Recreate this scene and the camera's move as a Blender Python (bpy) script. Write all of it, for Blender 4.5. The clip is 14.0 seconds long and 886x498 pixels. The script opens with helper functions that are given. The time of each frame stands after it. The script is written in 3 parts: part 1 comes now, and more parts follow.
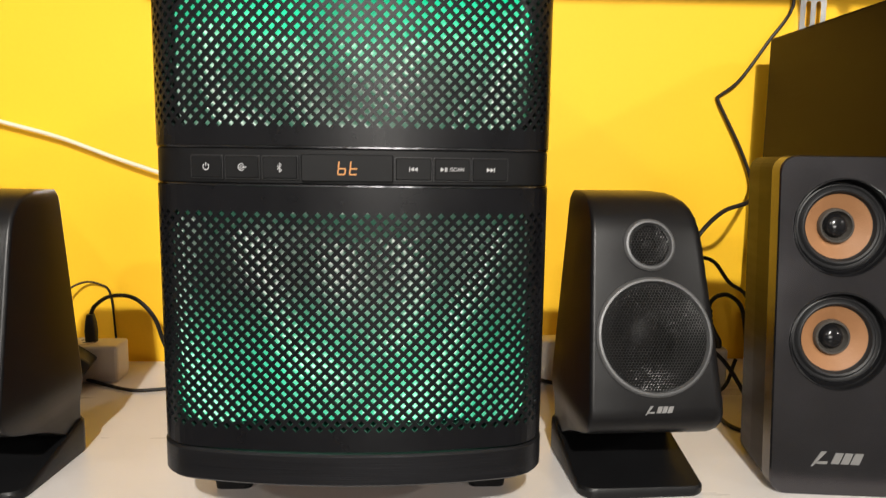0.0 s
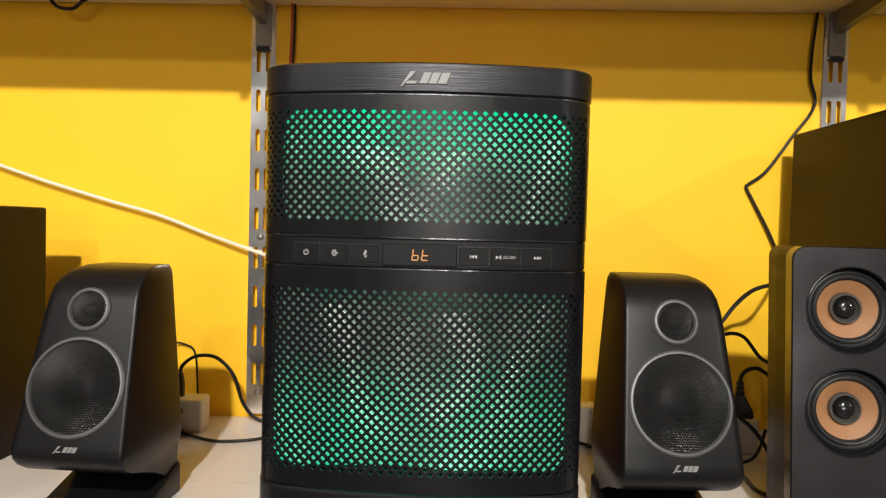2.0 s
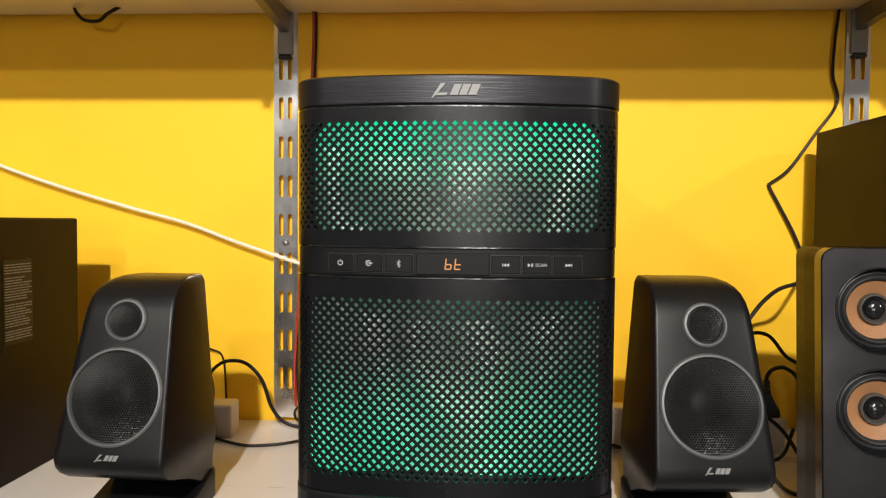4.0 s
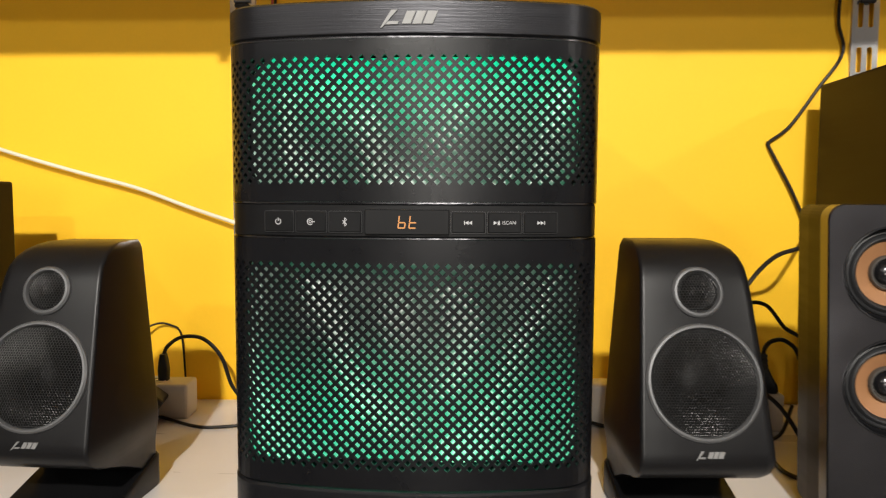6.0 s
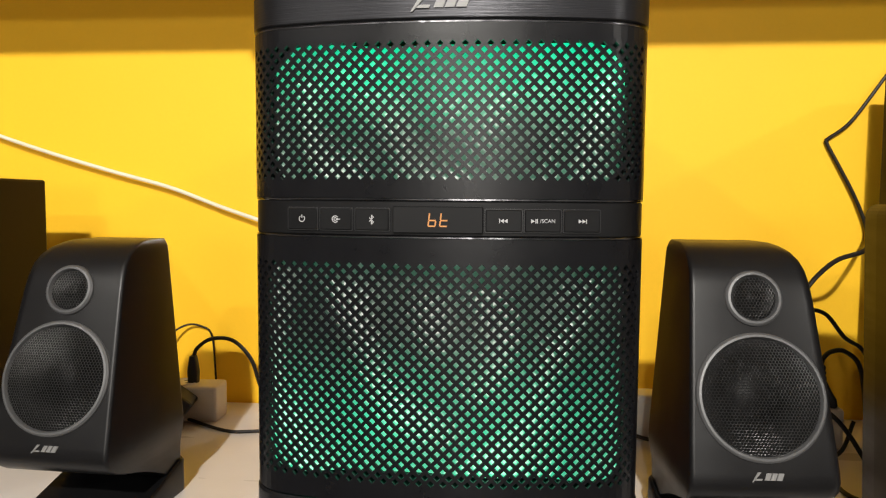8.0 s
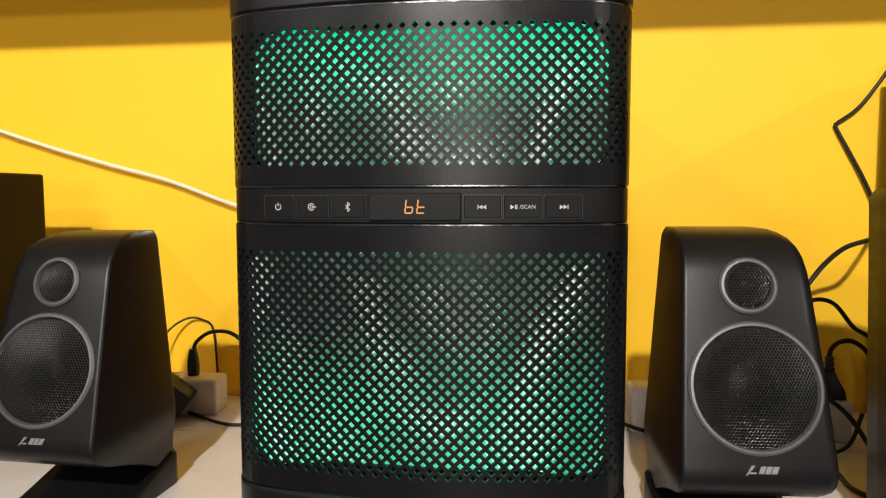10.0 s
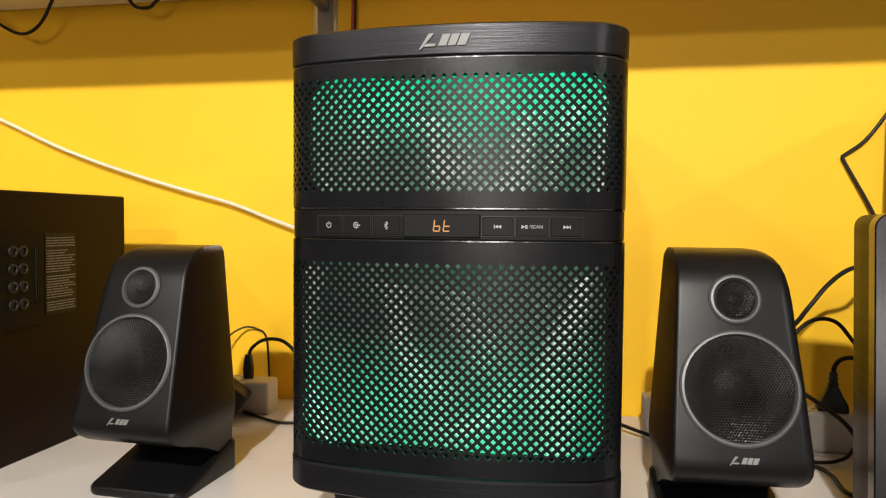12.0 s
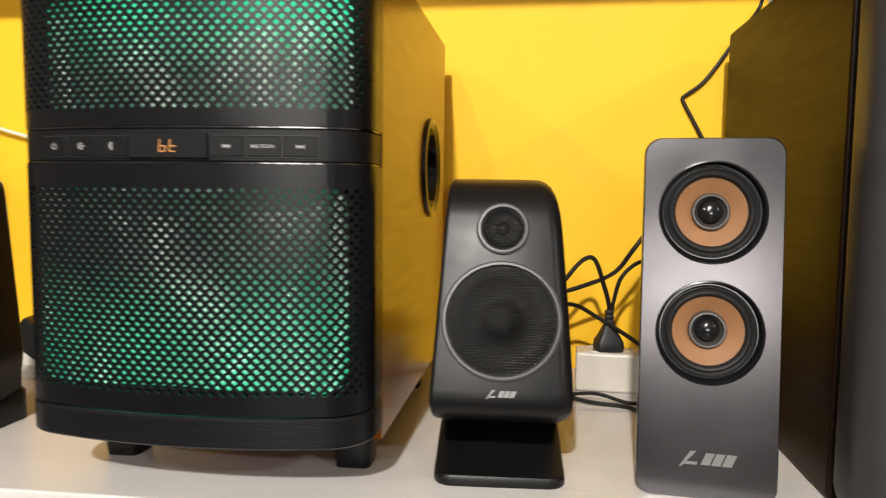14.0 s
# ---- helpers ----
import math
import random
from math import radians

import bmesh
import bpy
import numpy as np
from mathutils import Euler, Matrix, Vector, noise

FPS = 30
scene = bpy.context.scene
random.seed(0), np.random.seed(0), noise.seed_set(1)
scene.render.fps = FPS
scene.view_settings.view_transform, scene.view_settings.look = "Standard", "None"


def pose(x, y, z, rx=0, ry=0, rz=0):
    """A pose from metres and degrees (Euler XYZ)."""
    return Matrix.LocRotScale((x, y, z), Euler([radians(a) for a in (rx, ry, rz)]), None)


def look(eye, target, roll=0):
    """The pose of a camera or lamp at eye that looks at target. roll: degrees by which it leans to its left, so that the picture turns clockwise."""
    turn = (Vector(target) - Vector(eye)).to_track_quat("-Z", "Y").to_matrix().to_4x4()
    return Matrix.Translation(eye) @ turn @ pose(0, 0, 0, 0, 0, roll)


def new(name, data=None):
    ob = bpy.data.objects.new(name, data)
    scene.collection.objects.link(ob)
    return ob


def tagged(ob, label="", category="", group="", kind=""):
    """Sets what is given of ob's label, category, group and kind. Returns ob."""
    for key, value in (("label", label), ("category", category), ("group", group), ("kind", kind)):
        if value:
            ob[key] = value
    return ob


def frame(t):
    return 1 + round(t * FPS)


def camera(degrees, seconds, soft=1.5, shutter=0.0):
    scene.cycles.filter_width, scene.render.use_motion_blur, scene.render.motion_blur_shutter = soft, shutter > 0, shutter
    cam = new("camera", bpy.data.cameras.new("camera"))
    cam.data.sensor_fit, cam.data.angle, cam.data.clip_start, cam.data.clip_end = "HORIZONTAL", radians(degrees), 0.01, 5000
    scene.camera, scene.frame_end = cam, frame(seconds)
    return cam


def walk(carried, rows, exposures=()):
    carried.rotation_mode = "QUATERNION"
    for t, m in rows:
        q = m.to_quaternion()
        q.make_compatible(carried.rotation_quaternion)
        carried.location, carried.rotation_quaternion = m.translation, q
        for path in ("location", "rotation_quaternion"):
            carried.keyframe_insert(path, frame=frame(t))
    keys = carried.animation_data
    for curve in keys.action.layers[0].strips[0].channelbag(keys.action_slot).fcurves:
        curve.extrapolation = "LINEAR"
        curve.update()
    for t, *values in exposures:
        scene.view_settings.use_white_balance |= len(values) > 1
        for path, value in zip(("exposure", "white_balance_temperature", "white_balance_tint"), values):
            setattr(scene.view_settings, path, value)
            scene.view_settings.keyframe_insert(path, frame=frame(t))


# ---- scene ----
cam = camera(64.8, 14.0, soft=1.2, shutter=0.3)
PATH = [
    (0, (0.041, -0.406, 0.237), (0.104, 1.576, -0.02), 0.8),
    (0.5, (0.069, -0.431, 0.24), (0.042, 1.565, 0.105), 0.3),
    (1, (0.06, -0.456, 0.239), (-0.029, 1.539, 0.12), 0.7),
    (1.5, (0.044, -0.481, 0.249), (-0.043, 1.516, 0.18), 0.6),
    (2, (0.032, -0.49, 0.252), (-0.038, 1.508, 0.183), 1.5),
    (2.5, (0.011, -0.494, 0.255), (-0.067, 1.503, 0.163), 1.7),
    (2.7, (0.01, -0.493, 0.256), (-0.08, 1.503, 0.161), 1.3),
    (4.8, (0.022, -0.499, 0.262), (-0.072, 1.497, 0.189), 0.2),
    (5, (0.022, -0.498, 0.26), (-0.049, 1.499, 0.162), 0.1),
    (5.5, (0.024, -0.499, 0.253), (0.004, 1.495, 0.095), 1.4),
    (6, (0.04, -0.431, 0.246), (-0.049, 1.562, 0.098), 0.3),
    (6.5, (0.041, -0.383, 0.24), (-0.102, 1.608, 0.118), 0.5),
    (7, (0.039, -0.379, 0.239), (-0.086, 1.61, 0.067), 1.1),
    (7.5, (0.039, -0.397, 0.238), (-0.107, 1.593, 0.099), 0.9),
    (7.7, (0.04, -0.403, 0.242), (-0.132, 1.584, 0.103), 0.8),
    (9.8, (0.057, -0.39, 0.237), (-0.187, 1.591, 0.11), -0.1),
    (10, (0.064, -0.39, 0.237), (-0.192, 1.588, 0.084), -0.1),
    (10.5, (0.083, -0.392, 0.231), (-0.291, 1.569, 0.113), 0.4),
    (11, (0.091, -0.417, 0.231), (-0.29, 1.542, 0.111), -0.5),
    (11.5, (0.085, -0.447, 0.236), (-0.292, 1.515, 0.151), -0.5),
    (12, (0.088, -0.462, 0.234), (-0.293, 1.499, 0.154), 0.5),
    (12.5, (0.096, -0.478, 0.234), (-0.285, 1.483, 0.143), -0.0),
    (13, (0.094, -0.496, 0.237), (-0.231, 1.477, 0.196), 1.0),
    (13.5, (0.123, -0.485, 0.224), (-0.02, 1.505, 0.092), 1.9),
    (14, (0.223, -0.412, 0.205), (-0.046, 1.563, 0.04), 0.6),
]
walk(cam, [(t, look(eye, target, roll)) for t, eye, target, roll in PATH], exposures=((0.0, 0.18), (1.0, 0.14), (5.0, 0.08), (12.5, 0.06), (14.0, 0.14)))

# ---- world and lamps ----
world = bpy.data.worlds.new("world")
scene.world = world
world.use_nodes = True
world.node_tree.nodes["Background"].inputs[0].default_value = (1.0, 0.88, 0.72, 1)
world.node_tree.nodes["Background"].inputs[1].default_value = 0.05


def ceiling_lamp(name, x, y, z, watts, size, colour=(1.0, 0.955, 0.88), aim=(0.0, 0.3, 0.2)):
    data = bpy.data.lights.new(name, "AREA")
    data.shape, data.size, data.energy, data.color = "DISK", size, watts, colour
    ob = new(name, data)
    ob.matrix_world = look((x, y, z), aim)
    return ob


ceiling_lamp("downlight", 0.05, -2.19, 1.58, 76, 0.08, aim=(0.0, 0.4, 0.3))
ceiling_lamp("downlight", -1.60, -2.19, 1.58, 13, 0.10, aim=(-0.3, 0.4, 0.3))
ceiling_lamp("downlight", 2.70, -2.19, 1.58, 20, 0.10, aim=(0.5, 0.4, 0.3))
ceiling_lamp("downlight", -0.4, -3.50, 1.58, 24, 0.12)
# unseen wide light behind the camera, added for the low haze on the grille
low_rear_light = bpy.data.lights.new("low_rear_light", "AREA")
low_rear_light.shape, low_rear_light.size, low_rear_light.size_y, low_rear_light.energy, low_rear_light.color = "RECTANGLE", 2.0, 1.2, 95, (1.0, 0.95, 0.88)
new("low_rear_light", low_rear_light).matrix_world = look((0.35, -9.0, 0.80), (0.1, 0.3, 0.3))


# ---- materials ----
def socket(node, key, value):
    node.inputs[key].default_value = value


def material(name, base, rough=0.5, metal=0.0, vary=0.06, scale=40.0, bump=0.0, bump_scale=600.0, stretch=(1, 1, 1), coat=0.0, spec=0.5, fine=0.03):
    """A surface whose colour drifts at two scales, with fine relief."""
    m = bpy.data.materials.new(name)
    m.use_nodes = True
    nt = m.node_tree
    b = nt.nodes["Principled BSDF"]
    socket(b, "Metallic", metal), socket(b, "Coat Weight", coat), socket(b, "Specular IOR Level", spec)
    coord = nt.nodes.new("ShaderNodeTexCoord")
    mapping = nt.nodes.new("ShaderNodeMapping")
    mapping.inputs["Scale"].default_value = stretch
    nt.links.new(coord.outputs["Object"], mapping.inputs["Vector"])
    big = nt.nodes.new("ShaderNodeTexNoise")
    socket(big, "Scale", scale), socket(big, "Detail", 4.0)
    small = nt.nodes.new("ShaderNodeTexNoise")
    socket(small, "Scale", bump_scale), socket(small, "Detail", 3.0)
    for n in (big, small):
        nt.links.new(mapping.outputs[0], n.inputs["Vector"])
    value = nt.nodes.new("ShaderNodeMath")
    value.operation = "MULTIPLY_ADD"
    nt.links.new(big.outputs[0], value.inputs[0])
    value.inputs[1].default_value, value.inputs[2].default_value = 2 * vary, 1 - vary
    value2 = nt.nodes.new("ShaderNodeMath")
    value2.operation = "MULTIPLY_ADD"
    nt.links.new(small.outputs[0], value2.inputs[0])
    value2.inputs[1].default_value = 2 * fine
    nt.links.new(value.outputs[0], value2.inputs[2])
    hsv = nt.nodes.new("ShaderNodeHueSaturation")
    hsv.inputs["Color"].default_value = (*base, 1)
    nt.links.new(value2.outputs[0], hsv.inputs["Value"])
    nt.links.new(hsv.outputs[0], b.inputs["Base Color"])
    rg = nt.nodes.new("ShaderNodeMath")
    rg.operation = "MULTIPLY_ADD"
    nt.links.new(big.outputs[0], rg.inputs[0])
    rg.inputs[1].default_value, rg.inputs[2].default_value = 0.16, max(rough - 0.08, 0.0)
    nt.links.new(rg.outputs[0], b.inputs["Roughness"])
    if bump:
        bp = nt.nodes.new("ShaderNodeBump")
        socket(bp, "Strength", bump), socket(bp, "Distance", 0.0006)
        nt.links.new(small.outputs[0], bp.inputs["Height"])
        nt.links.new(bp.outputs[0], b.inputs["Normal"])
    return m


def light_panel(name, colour, low, high, dim, bright):
    """A glossy diffuser lit along one edge: its glow falls off from z = high to z = low."""
    m = material(name, (0.70, 0.70, 0.69), 0.35, vary=0.04, scale=30, coat=0.3)
    socket(m.node_tree.nodes["Principled BSDF"], "Coat Roughness", 0.22)
    nt = m.node_tree
    b = nt.nodes["Principled BSDF"]
    coord = nt.nodes.new("ShaderNodeTexCoord")
    split = nt.nodes.new("ShaderNodeSeparateXYZ")
    nt.links.new(coord.outputs["Object"], split.inputs[0])
    ramp = nt.nodes.new("ShaderNodeMapRange")
    ramp.interpolation_type = "SMOOTHSTEP"
    for key, v in (("From Min", low), ("From Max", high), ("To Min", dim), ("To Max", bright)):
        socket(ramp, key, v)
    nt.links.new(split.outputs["Z"], ramp.inputs["Value"])
    wave = nt.nodes.new("ShaderNodeTexNoise")
    socket(wave, "Scale", 16.0), socket(wave, "Detail", 1.0)
    nt.links.new(coord.outputs["Object"], wave.inputs["Vector"])
    mul = nt.nodes.new("ShaderNodeMath")
    mul.operation = "MULTIPLY"
    lift = nt.nodes.new("ShaderNodeMath")
    lift.operation = "MULTIPLY_ADD"
    lift.inputs[1].default_value, lift.inputs[2].default_value = 1.9, 0.05
    nt.links.new(wave.outputs[0], lift.inputs[0])
    nt.links.new(ramp.outputs[0], mul.inputs[0])
    nt.links.new(lift.outputs[0], mul.inputs[1])
    nt.links.new(mul.outputs[0], b.inputs["Emission Strength"])
    b.inputs["Emission Color"].default_value = (*colour, 1)
    return m


def glowing(name, colour, strength):
    m = material(name, (0.05, 0.05, 0.05), 0.4)
    b = m.node_tree.nodes["Principled BSDF"]
    b.inputs["Emission Color"].default_value = (*colour, 1)
    socket(b, "Emission Strength", strength)
    return m


YELLOW = material("yellow_paint", (0.87, 0.498, 0.018), 0.6, spec=0.3, vary=0.035, scale=5, bump=0.12, bump_scale=260)
LAMINATE = material("white_laminate", (0.61, 0.585, 0.572), 0.3, vary=0.06, scale=9, bump=0.05, bump_scale=300, stretch=(0.5, 3, 1))
CREAM = material("cream_laminate", (0.72, 0.66, 0.5), 0.45, vary=0.05, scale=8, stretch=(0.4, 3, 1))
PLASTER = material("shop_plaster", (0.36, 0.36, 0.37), 0.8, vary=0.06, scale=2)
TILE = material("shop_floor", (0.10, 0.098, 0.096), 0.3, vary=0.1, scale=3)
BLACK = material("black_plastic", (0.005, 0.005, 0.0055), 0.40, spec=0.25, vary=0.15, bump=0.12, bump_scale=1800)
GRILLE = material("black_grille_metal", (0.0045, 0.0045, 0.0055), 0.29, spec=0.30, vary=0.12, bump=0.08, bump_scale=1500)
GLOSS = material("gloss_black", (0.008, 0.008, 0.009), 0.14, vary=0.1)
BRUSHED = material("brushed_black_aluminium", (0.02, 0.02, 0.0225), 0.34, 0.75, vary=0.25, scale=60, bump=0.25, bump_scale=500, stretch=(0.06, 0.06, 3), fine=0.25)
# black vinyl; the yellow wall's reflection is put into its base colour as orange-brown
WALL_TINT_VINYL = material("black_vinyl_wall_tint", (0.19, 0.056, 0.003), 0.22, spec=0.4, coat=0.10, vary=0.35, scale=25, bump=0.10, bump_scale=300, stretch=(6, 0.5, 6), fine=0.12)
VINYL = material("black_wood_vinyl", (0.010, 0.0046, 0.0022), 0.42, spec=0.12, vary=0.35, scale=25, bump=0.12, bump_scale=300, stretch=(6, 0.5, 6), fine=0.12)
SATIN = material("dark_satin_plastic", (0.0065, 0.0062, 0.0066), 0.35, spec=0.25, vary=0.12, bump=0.1, bump_scale=1600)
PLATE = material("graphite_metal_plate", (0.095, 0.091, 0.097), 0.21, 0.90, vary=0.16, scale=14, bump=0.03, bump_scale=1500)
FRONT_GREY = material("dark_grey_front", (0.028, 0.027, 0.028), 0.42, spec=0.35, vary=0.12, bump=0.08, bump_scale=1600)
KEY = material("black_key_plastic", (0.006, 0.006, 0.0065), 0.45, spec=0.2, vary=0.15)
PANEL = material("dull_black_panel", (0.006, 0.005, 0.004), 0.5, spec=0.12, vary=0.2)
RING = material("grey_ring", (0.10, 0.10, 0.102), 0.45, 0.4, vary=0.08)
MESH = material("black_punched_metal", (0.048, 0.047, 0.047), 0.34, 1.0, vary=0.08, scale=12)
CONE = material("dark_grey_cone", (0.002, 0.002, 0.0022), 0.46, spec=0.12, vary=0.3, scale=120, bump=0.4, bump_scale=250)
RIM = material("grey_key_outline", (0.035, 0.035, 0.036), 0.35, 0.3)
CHROME = material("chromed_steel", (0.95, 0.95, 0.96), 0.20, 1.0, vary=0.1, scale=30, bump=1.0, bump_scale=22, stretch=(1, 1, 0.7))
TRIM = material("chrome_trim", (0.17, 0.17, 0.18), 0.2, 1.0, vary=0.6, scale=35, bump=1.0, bump_scale=70)
COLLAR = material("smoky_collar", (0.05, 0.045, 0.04), 0.25, spec=0.5)
SILVER = material("silver_print", (0.17, 0.168, 0.165), 0.5, 0.3)
PRINT = material("pale_grey_print", (0.42, 0.42, 0.43), 0.5)
FAINT = material("faint_print", (0.17, 0.155, 0.13), 0.5)
RUBBER = material("rubber", (0.011, 0.011, 0.012), 0.5, vary=0.2)
PAPER = material("tan_paper_cone", (0.26, 0.122, 0.050), 0.62, vary=0.12, scale=70, bump=0.25, bump_scale=900)
WHITE = material("white_plastic", (0.56, 0.52, 0.46), 0.45, vary=0.05)
SHEATH = material("white_sheath", (0.75, 0.68, 0.55), 0.42, vary=0.06)
CABLE = material("black_sheath", (0.009, 0.007, 0.006), 0.5, spec=0.25, vary=0.2)
REDWIRE = material("red_sheath", (0.34, 0.016, 0.012), 0.4)
STEEL = material("grey_steel", (0.24, 0.235, 0.23), 0.32, 0.8, vary=0.1)
LED_UPPER = light_panel("led_panel_upper", (0.0, 0.62, 0.29), 0.278, 0.320, 0.18, 1.4)
LED_LOWER = light_panel("led_panel_lower", (0.0, 0.62, 0.30), 0.165, 0.090, 0.09, 1.1)
DIGIT = glowing("orange_segment", (1.0, 0.36, 0.03), 0.75)


# ---- mesh helpers ----
def link(name, bm, mat, parent=None, label="", smooth=False):
    me = bpy.data.meshes.new(name)
    bmesh.ops.recalc_face_normals(bm, faces=bm.faces[:])
    bm.to_mesh(me)
    bm.free()
    me.materials.append(mat)
    if smooth:
        me.shade_smooth()
        me.set_sharp_from_angle(angle=radians(35))
    ob = new(name, me)
    if parent:
        ob.parent = parent
    if label:
        tagged(ob, label)
    return ob


def part(name, bm, mat, parent, label="", smooth=False):
    return link(name, bm, mat, parent, label, smooth)


def thing(name, m, label, category, group=""):
    ob = new(name)
    ob.empty_display_size = 0.02
    ob.matrix_world = m
    return tagged(ob, label, category, group)


def add_box(bm, x0, x1, y0, y1, z0, z1, bevel=0.0, seg=2):
    made = bmesh.ops.create_cube(bm, size=1.0, matrix=Matrix.Translation(((x0 + x1) / 2, (y0 + y1) / 2, (z0 + z1) / 2)) @ Matrix.Diagonal((x1 - x0, y1 - y0, z1 - z0, 1)))
    if bevel:
        edges = {e for v in made["verts"] for e in v.link_edges}
        bmesh.ops.bevel(bm, geom=list(edges), offset=bevel, segments=seg, affect="EDGES", profile=0.5)
    return bm


def box(x0, x1, y0, y1, z0, z1, bevel=0.0, seg=2):
    return add_box(bmesh.new(), x0, x1, y0, y1, z0, z1, bevel, seg)


def lathe(profile, n=48, m=Matrix.Identity(4)):
    """Turns (radius, depth) pairs about the axis -y: depth counts forwards."""
    bm = bmesh.new()
    rings = []
    for r, d in profile:
        if r < 1e-6:
            rings.append([bm.verts.new(m @ Vector((0, -d, 0)))])
        else:
            rings.append([bm.verts.new(m @ Vector((r * math.cos(2 * math.pi * i / n), -d, r * math.sin(2 * math.pi * i / n)))) for i in range(n)])
    for a, b in zip(rings, rings[1:]):
        for i in range(n):
            j = (i + 1) % n
            q = [a[i % len(a)], a[j % len(a)], b[j % len(b)], b[i % len(b)]]
            q = list(dict.fromkeys(q))
            if len(q) > 2:
                bm.faces.new(q)
    return bm


def loft(loops, cap=True):
    bm = bmesh.new()
    rows = [[bm.verts.new(p) for p in loop] for loop in loops]
    n = len(rows[0])
    for a, b in zip(rows, rows[1:]):
        for i in range(n):
            bm.faces.new((a[i], a[(i + 1) % n], b[(i + 1) % n], b[i]))
    if cap:
        bm.faces.new(rows[0][::-1])
        bm.faces.new(rows[-1])
    return bm


def spline(points, steps=8):
    """A smooth line through the points."""
    p = [Vector(q) for q in points]
    p = [2 * p[0] - p[1]] + p + [2 * p[-1] - p[-2]]
    out = []
    for a, b, c, d in zip(p, p[1:], p[2:], p[3:]):
        for k in range(steps):
            t = k / steps
            out.append(0.5 * (2 * b + (c - a) * t + (2 * a - 5 * b + 4 * c - d) * t * t + (3 * b - a - 3 * c + d) * t ** 3))
    return out + [p[-2]]


def tube(points, r, n=8, steps=8):
    line = spline(points, steps)
    loops = []
    up = Vector((0.31, 0.22, 0.93))
    for i, p in enumerate(line):
        d = (line[min(i + 1, len(line) - 1)] - line[max(i - 1, 0)]).normalized()
        s = d.cross(up).normalized()
        w = s.cross(d)
        loops.append([p + r * (math.cos(2 * math.pi * k / n) * s + math.sin(2 * math.pi * k / n) * w) for k in range(n)])
    return loft(loops)


def rounded(hw, hh, r, n=6):
    """A rounded rectangle of half sizes, as (a, b) pairs, anticlockwise."""
    out = []
    for cx, cy, a0 in ((hw - r, hh - r, 0), (r - hw, hh - r, 90), (r - hw, r - hh, 180), (hw - r, r - hh, 270)):
        for k in range(n + 1):
            a = radians(a0 + 90 * k / n)
            out.append((cx + r * math.cos(a), cy + r * math.sin(a)))
    return out


def slab(outline, thick, m, bevel=0.0):
    """A plate of an (a, b) outline in the plane x, z, its face towards -y at depth 0."""
    if bevel:
        rim = [(a * (1 - bevel / max(abs(p) for p, _ in outline)), b * (1 - bevel / max(abs(q) for _, q in outline))) for a, b in outline]
        rows = [(outline, thick), (outline, bevel), (rim, 0)]
    else:
        rows = [(outline, thick), (outline, 0)]
    return loft([[m @ Vector((a, d, b)) for a, b in o] for o, d in rows])


def badge(bm, m, size):
    """A silver badge: slanted blocks."""
    bars = [((-2.0, -0.72), (-1.86, -0.72), (-0.72, 0.55), (-1.18, 0.55)), ((-1.62, -0.5), (-0.72, -0.5), (-0.62, -0.28), (-1.42, -0.28))]
    for x, w in ((-0.42, 0.66), (0.36, 0.66), (1.14, 0.72)):
        bars += [((x + 0.42 * (b + 0.5), b), (x + w + 0.42 * (b + 0.5), b), (x + w + 0.42 * (t + 0.5), t), (x + 0.42 * (t + 0.5), t)) for b, t in ((-0.46, 0.46),)]
    for pts in bars:
        v = [bm.verts.new(m @ Vector((a * size, 0, b * size))) for a, b in pts]
        w = [bm.verts.new(m @ Vector((a * size, 0.0006, b * size))) for a, b in pts]
        bm.faces.new(v)
        for i in range(len(v)):
            j = (i + 1) % len(v)
            bm.faces.new((v[i], v[j], w[j], w[i]))
    return bm


# ---- the shelf and the shop ----
SLOPE = 0.010


def shelf_z(x):
    return SLOPE * x


shelf = tagged(link("shelf", box(-2.4, 2.4, 0.006, 0.397, -0.022, 0.0, 0.0015), LAMINATE), "white laminated wooden display shelf with speakers on it", "shelf", kind="structure")
shelf.rotation_euler = (0, -math.atan(SLOPE), 0)
upper = tagged(link("shelf_upper", box(-2.4, 2.4, 0.153, 0.397, 0.5245, 0.545, 0.0015), CREAM), "cream laminated shelf on steel brackets above the speakers", "shelf", kind="structure")
tagged(link("wall_north", box(-3.6, 3.6, 0.40, 0.50, -1.1, 1.7), YELLOW), "bright yellow painted wall behind the shelves", "wall", kind="structure")
tagged(link("wall_south", box(-3.6, 3.6, -9.2, -9.1, -1.1, 1.7), PLASTER), "plain shop wall", "wall", kind="structure")
tagged(link("wall_east", box(3.5, 3.6, -9.1, 0.40, -1.1, 1.7), PLASTER), "plain shop wall", "wall", kind="structure")
tagged(link("wall_west", box(-3.6, -3.5, -9.1, 0.40, -1.1, 1.7), PLASTER), "plain shop wall", "wall", kind="structure")
tagged(link("floor", box(-3.6, 3.6, -9.2, 0.5, -1.2, -1.1), TILE), "plain shop floor", "floor", kind="structure")
tagged(link("ceiling", box(-3.6, 3.6, -9.2, 0.5, 1.7, 1.8), PLASTER), "plain shop ceiling", "ceiling", kind="structure")


